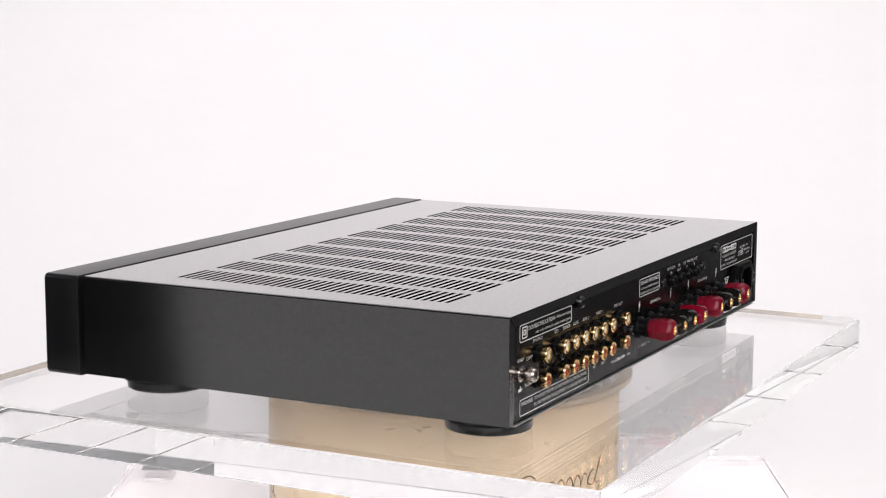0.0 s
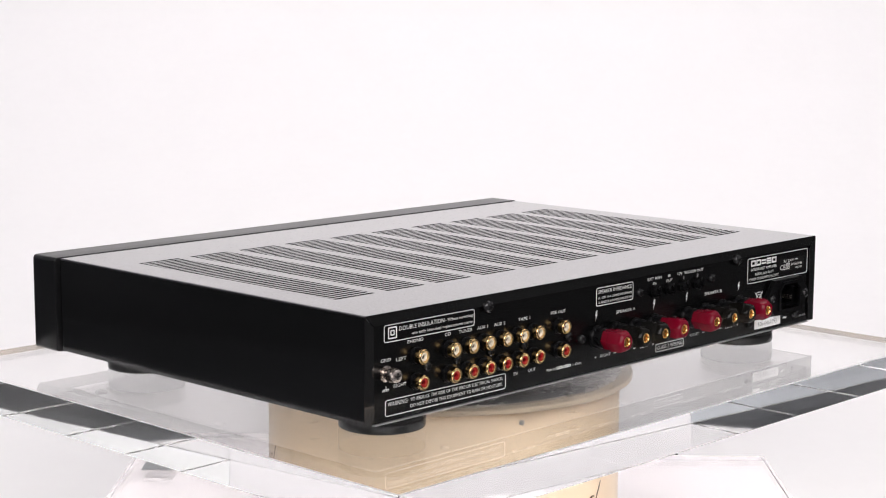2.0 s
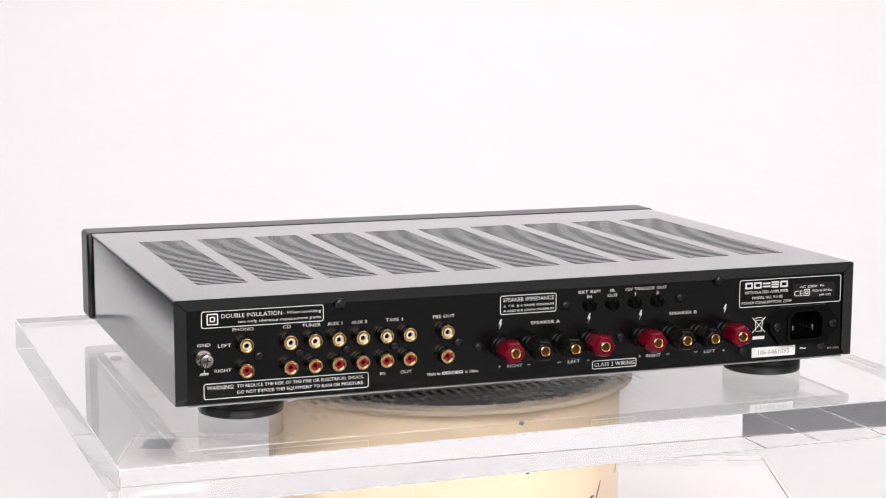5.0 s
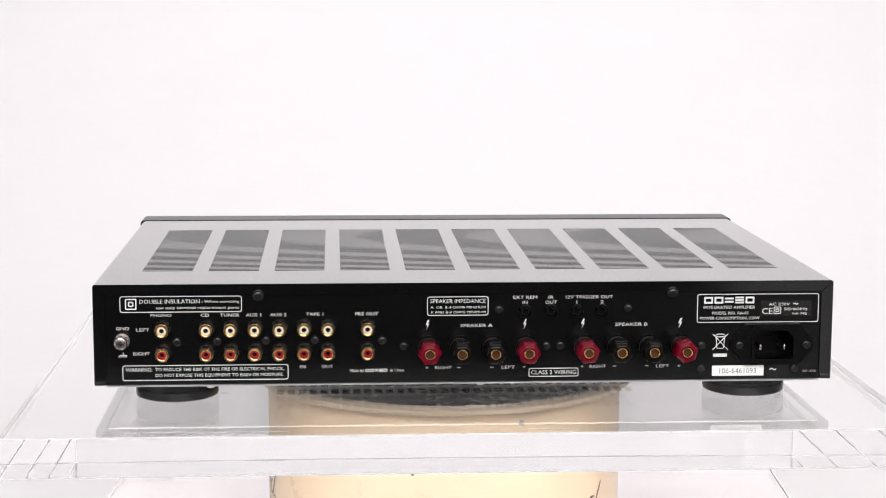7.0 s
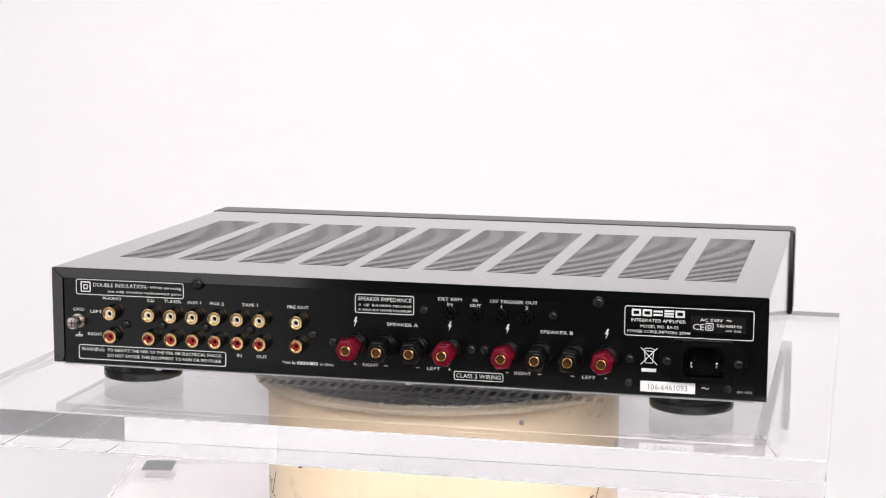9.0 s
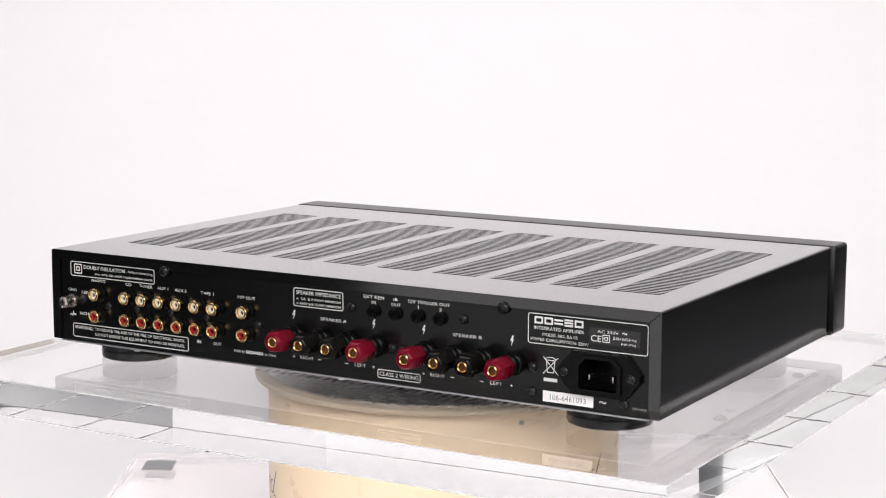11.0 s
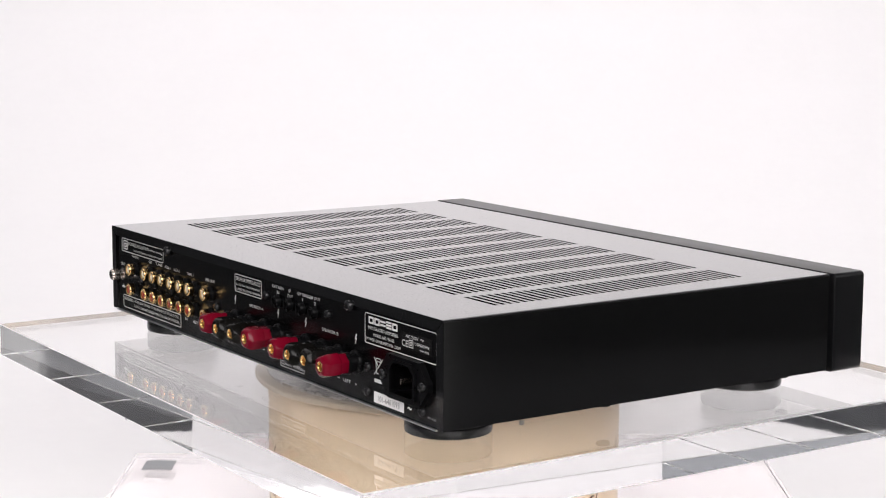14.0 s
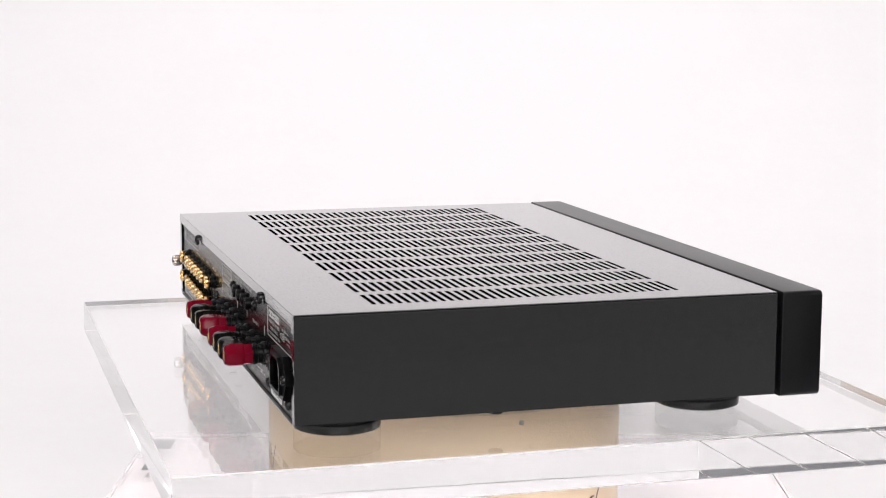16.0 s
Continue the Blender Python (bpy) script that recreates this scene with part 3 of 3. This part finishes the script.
PLUG_R = Kit("socket_insert", lathe([(0.0025, 0.0036), (0.0025, 0.0055), (0.0024, 0.0058), (0.0013, 0.0058), (0.0012, 0.0036)], seg=24, axis="y"), RED_INSERT, "red plastic insert")
# black disc set in the bore; its colour paints the hole's shade
SOCKET_SHADE = Kit("socket_hole_shade", lathe([(0.0014, 0.0038), (0.0014, 0.0044), (0.0005, 0.0046)], seg=16, axis="y"), SHADE_BLACK, "black disc painting the shade of the centre hole")
for x in (-0.1747, -0.1498, -0.1358, -0.1221, -0.1081, -0.0940, -0.0803, -0.0576):
    for z, insert, colour in ((0.0450, PLUG_W, "gold-plated phono socket with white insert"), (0.0311, PLUG_R, "gold-plated phono socket with red insert")):
        j = RCA.put(amp, x, PANEL_Y, z, label=colour)
        SOCKET_REAR.put(j)
        insert.put(j)
        SOCKET_SHADE.put(j)

# speaker terminals
NUT = [(0.0052, 0.0076, 0.0), (0.0060, 0.0078, 0.8), (0.0063, 0.0083, 0.9), (0.0063, 0.0124, 0.9), (0.0068, 0.0129, 0.9), (0.0070, 0.0135, 0.9), (0.0070, 0.0196, 0.9), (0.0068, 0.0206, 0.85),
       (0.0062, 0.0220, 0.7), (0.0054, 0.0231, 0.5), (0.0046, 0.0235, 0.2), (0.0034, 0.0236, 0.0), (0.0033, 0.0165, 0.0)]
POST = Kit("terminal_base", lathe([(0.0068, 0.0), (0.0068, 0.0012), (0.0064, 0.0018), (0.0056, 0.0022), (0.0054, 0.0046), (0.0062, 0.0050), (0.0062, 0.0068), (0.0055, 0.0072), (0.0054, 0.0080)], seg=28, axis="y"), BLACK_PLASTIC)
NUT_R = Kit("terminal_cap", hex_cap(NUT), RED_PLASTIC, "red faceted plastic cap")
NUT_B = Kit("terminal_cap", hex_cap(NUT), SMOKE_PLASTIC, "smoky black faceted plastic cap")
RING = Kit("terminal_sleeve", lathe([(0.0032, 0.0166), (0.0032, 0.0228), (0.0031, 0.0232), (0.0028, 0.0234), (0.0025, 0.0232), (0.0022, 0.0227), (0.0021, 0.0180), (0.0010, 0.0179)], seg=24, axis="y"), GOLD, "gold banana sleeve")
# brown disc in the sleeve, coloured as its shaded depth
SLEEVE_DISC = Kit("terminal_hole_shade", lathe([(0.00205, 0.0185), (0.00205, 0.0206)], seg=20, axis="y"), SLEEVE_SHADE, "dark brown disc painting the shade in the sleeve")
for x, red, turn in ((-0.0226, 1, 24), (-0.0043, 0, 33), (0.0147, 0, 27), (0.0338, 1, 35), (0.0678, 1, 22), (0.0869, 0, 30), (0.1055, 0, 38), (0.1243, 1, 13)):
    p = POST.put(amp, x, PANEL_Y, 0.0335, label="binding post with red cap" if red else "binding post with black cap")
    (NUT_R if red else NUT_B).put(p, turn=radians(turn))
    RING.put(p)
    SLEEVE_DISC.put(p)

# small jacks and screws
JACK = Kit("mini_jack", lathe([(0.0037, 0.0), (0.0037, 0.0028), (0.0034, 0.0033), (0.0028, 0.0033), (0.0026, 0.0026), (0.0023, 0.0026), (0.0022, 0.0034), (0.0018, 0.0034), (0.0017, 0.0010)], seg=24, axis="y"), BLACK_PLASTIC, "black mini jack socket")
# shade of the jack's opening, painted as a black disc
JACK_SHADE = Kit("jack_hole_shade", lathe([(0.0017, 0.0002), (0.0017, 0.0012)], seg=20, axis="y"), SHADE_BLACK, "black disc painting the shade of the jack opening")
for x in (0.0337, 0.0485, 0.0635, 0.0782):
    JACK_SHADE.put(JACK.put(amp, x, PANEL_Y, 0.0541))


def screw_head(r, h):
    """A domed head with a washer rim and a cross-shaped recess cut into its crown."""
    bm = bmesh.new()
    rings = []
    for k, (rr, hh) in enumerate([(1.0, 0.0), (1.0, 0.35), (0.93, 0.62), (0.78, 0.84), (0.60, 0.96), (0.52, 1.0), (0.44, 0.70)]):
        ring = []
        for n in range(32):
            a = 2 * math.pi * n / 32
            arm = abs(math.cos(2 * a)) ** 3
            w = rr if k < 5 else (rr * (0.35 + 0.65 * arm))
            ring.append(bm.verts.new((r * w * math.cos(a), -h * hh, r * w * math.sin(a))))
        rings.append(ring)
    for a, b in zip(rings, rings[1:]):
        for n in range(32):
            bm.faces.new((a[n], a[(n + 1) % 32], b[(n + 1) % 32], b[n]))
    bm.faces.new(rings[0])
    bm.faces.new(rings[-1])
    return bm


SMALL = Kit("screw", screw_head(0.0028, 0.0020), SCREW, "small black cross-head screw")
LARGE = Kit("screw", screw_head(0.0035, 0.0026), SCREW, "black cross-head cover screw")
for x, z in ((-0.1665, 0.0378), (-0.1434, 0.0380), (-0.1159, 0.0382), (-0.0878, 0.0382), (-0.0492, 0.0376), (-0.0367, 0.0341), (0.0183, 0.0551),
             (0.0460, 0.0337), (0.0540, 0.0338), (0.0934, 0.0554), (0.1370, 0.0331), (0.1369, 0.0194), (0.1923, 0.0190)):
    SMALL.put(amp, x, PANEL_Y, z, turn=radians(37 * (x * 1000 % 5)))
for x in (-0.1199, 0.1192):
    LARGE.put(amp, x, REAR, 0.0645, turn=0.5)

gs = part("ground_terminal", lathe([(0.0044, 0.0), (0.0044, 0.0007), (0.0030, 0.0009), (0.0029, 0.0030), (0.0036, 0.0034), (0.0038, 0.0040), (0.0038, 0.0082), (0.0034, 0.0092), (0.0020, 0.0096)], seg=36, axis="y", at=(-0.1976, PANEL_Y, 0.0386)), CHROME, amp, "knurled nickel ground terminal")
bm = bmesh.new()
for k in range(36):
    a = 2 * math.pi * k / 36
    add_box(bm, -0.00012, 0.00012, -0.0080, -0.0042, 0.0037, 0.00398)
    for v in list(bm.verts)[-8:]:
        x, z = v.co.x, v.co.z
        v.co = Vector((-0.1976 + x * math.cos(a) + z * math.sin(a), PANEL_Y + v.co.y, 0.0386 - x * math.sin(a) + z * math.cos(a)))
part("knurling", bm, CHROME, gs, smooth=0)
bm = bmesh.new()
add_box(bm, -0.1996, -0.1956, PANEL_Y - 0.00975, PANEL_Y - 0.0094, 0.03825, 0.03895)
add_box(bm, -0.19795, -0.19725, PANEL_Y - 0.00972, PANEL_Y - 0.0094, 0.0366, 0.0406)
part("screw_cross", bm, SCREW, gs)


def mains_inlet():
    x0, x1, z0, z1 = 0.1540, 0.2024, 0.0218, 0.0458
    cz, cx = (z0 + z1) / 2, (x0 + x1) / 2
    ix0, ix1, iz0, iz1 = 0.1674, 0.1902, 0.0256, 0.0424

    def ring_part(bm, outer, inner, ya, yb):
        n = len(outer)
        va = [[bm.verts.new((x, y, z)) for x, z in loop] for loop, y in ((outer, ya), (outer, yb), (inner, yb), (inner, ya))]
        for a, b in zip(va, va[1:]):
            for k in range(n):
                bm.faces.new((a[k], a[(k + 1) % n], b[(k + 1) % n], b[k]))

    hexa = [(x1, cz + 0.002), (x1 - 0.0085, z1), (x0 + 0.0085, z1), (x0, cz + 0.002), (x0, cz - 0.002), (x0 + 0.0085, z0), (x1 - 0.0085, z0), (x1, cz - 0.002)]
    hole = [(ix1, iz1 - 0.004), (ix1 - 0.004, iz1), (ix0 + 0.004, iz1), (ix0, iz1 - 0.004), (ix0, iz0 + 0.001), (ix0 + 0.001, iz0), (ix1 - 0.001, iz0), (ix1, iz0 + 0.001)]
    bm = bmesh.new()
    ring_part(bm, hexa, hole, PANEL_Y, PANEL_Y - 0.0035)
    inlet = part("mains_inlet", bm, BLACK_PLASTIC, amp, "black mains inlet with hexagonal flange", smooth=20)
    bm = bmesh.new()
    grow = [((x - cx) * 1.16 + cx, (z - cz) * 1.2 + cz) for x, z in hole]
    ring_part(bm, grow, hole, PANEL_Y - 0.0030, PANEL_Y - 0.0052)
    part("inlet_collar", bm, BLACK_PLASTIC, inlet, smooth=20)
    bm = bmesh.new()
    ring_part(bm, [((x - cx) * 1.03 + cx, (z - cz) * 1.03 + cz) for x, z in hole], hole, PANEL_Y + 0.0150, PANEL_Y - 0.0030)
    part("inlet_well", bm, BLACK_PLASTIC, inlet, "deep well of the inlet", smooth=20)
    part("inlet_floor", box_mesh(ix0 - 0.0005, ix1 + 0.0005, PANEL_Y + 0.0148, PANEL_Y + 0.0160, iz0 - 0.0005, iz1 + 0.0005), BLACK_PLASTIC, inlet)
    for px in (0.1718, 0.1858):
        part("pin", box_mesh(px - 0.0006, px + 0.0006, PANEL_Y - 0.0010, PANEL_Y + 0.0150, 0.0300, 0.0332, bevel=0.0003), CHROME, inlet, "metal contact pin")
    for px in (x0 + 0.0045, x1 - 0.0045):
        SMALL.put(inlet, px, PANEL_Y - 0.0035, cz, turn=0.4 + px * 90)


mains_inlet()


def motions():
    """Slab, platter and amplifier turn together; the drum stands still."""
    turn = [(0.0, 62.98), (1.0, 54.63), (2.0, 46.09), (3.0, 37.51), (4.0, 28.93), (5.2, 18.76), (6.5, 7.87), (7.5, -0.60), (8.5, -9.15),
            (9.2, -15.15), (10.2, -23.70), (11.4, -34.05), (12.5, -43.66), (13.5, -52.25), (14.5, -60.74), (15.2, -66.70), (16.0, -73.70)]
    spin = [(t, Matrix.Rotation(radians(a), 4, "Z")) for t, a in turn]
    walk(slab, spin)
    walk(amp, [(t, m @ Matrix.Translation((CX, 0, 0))) for t, m in spin])
    walk(platter, spin)


motions()
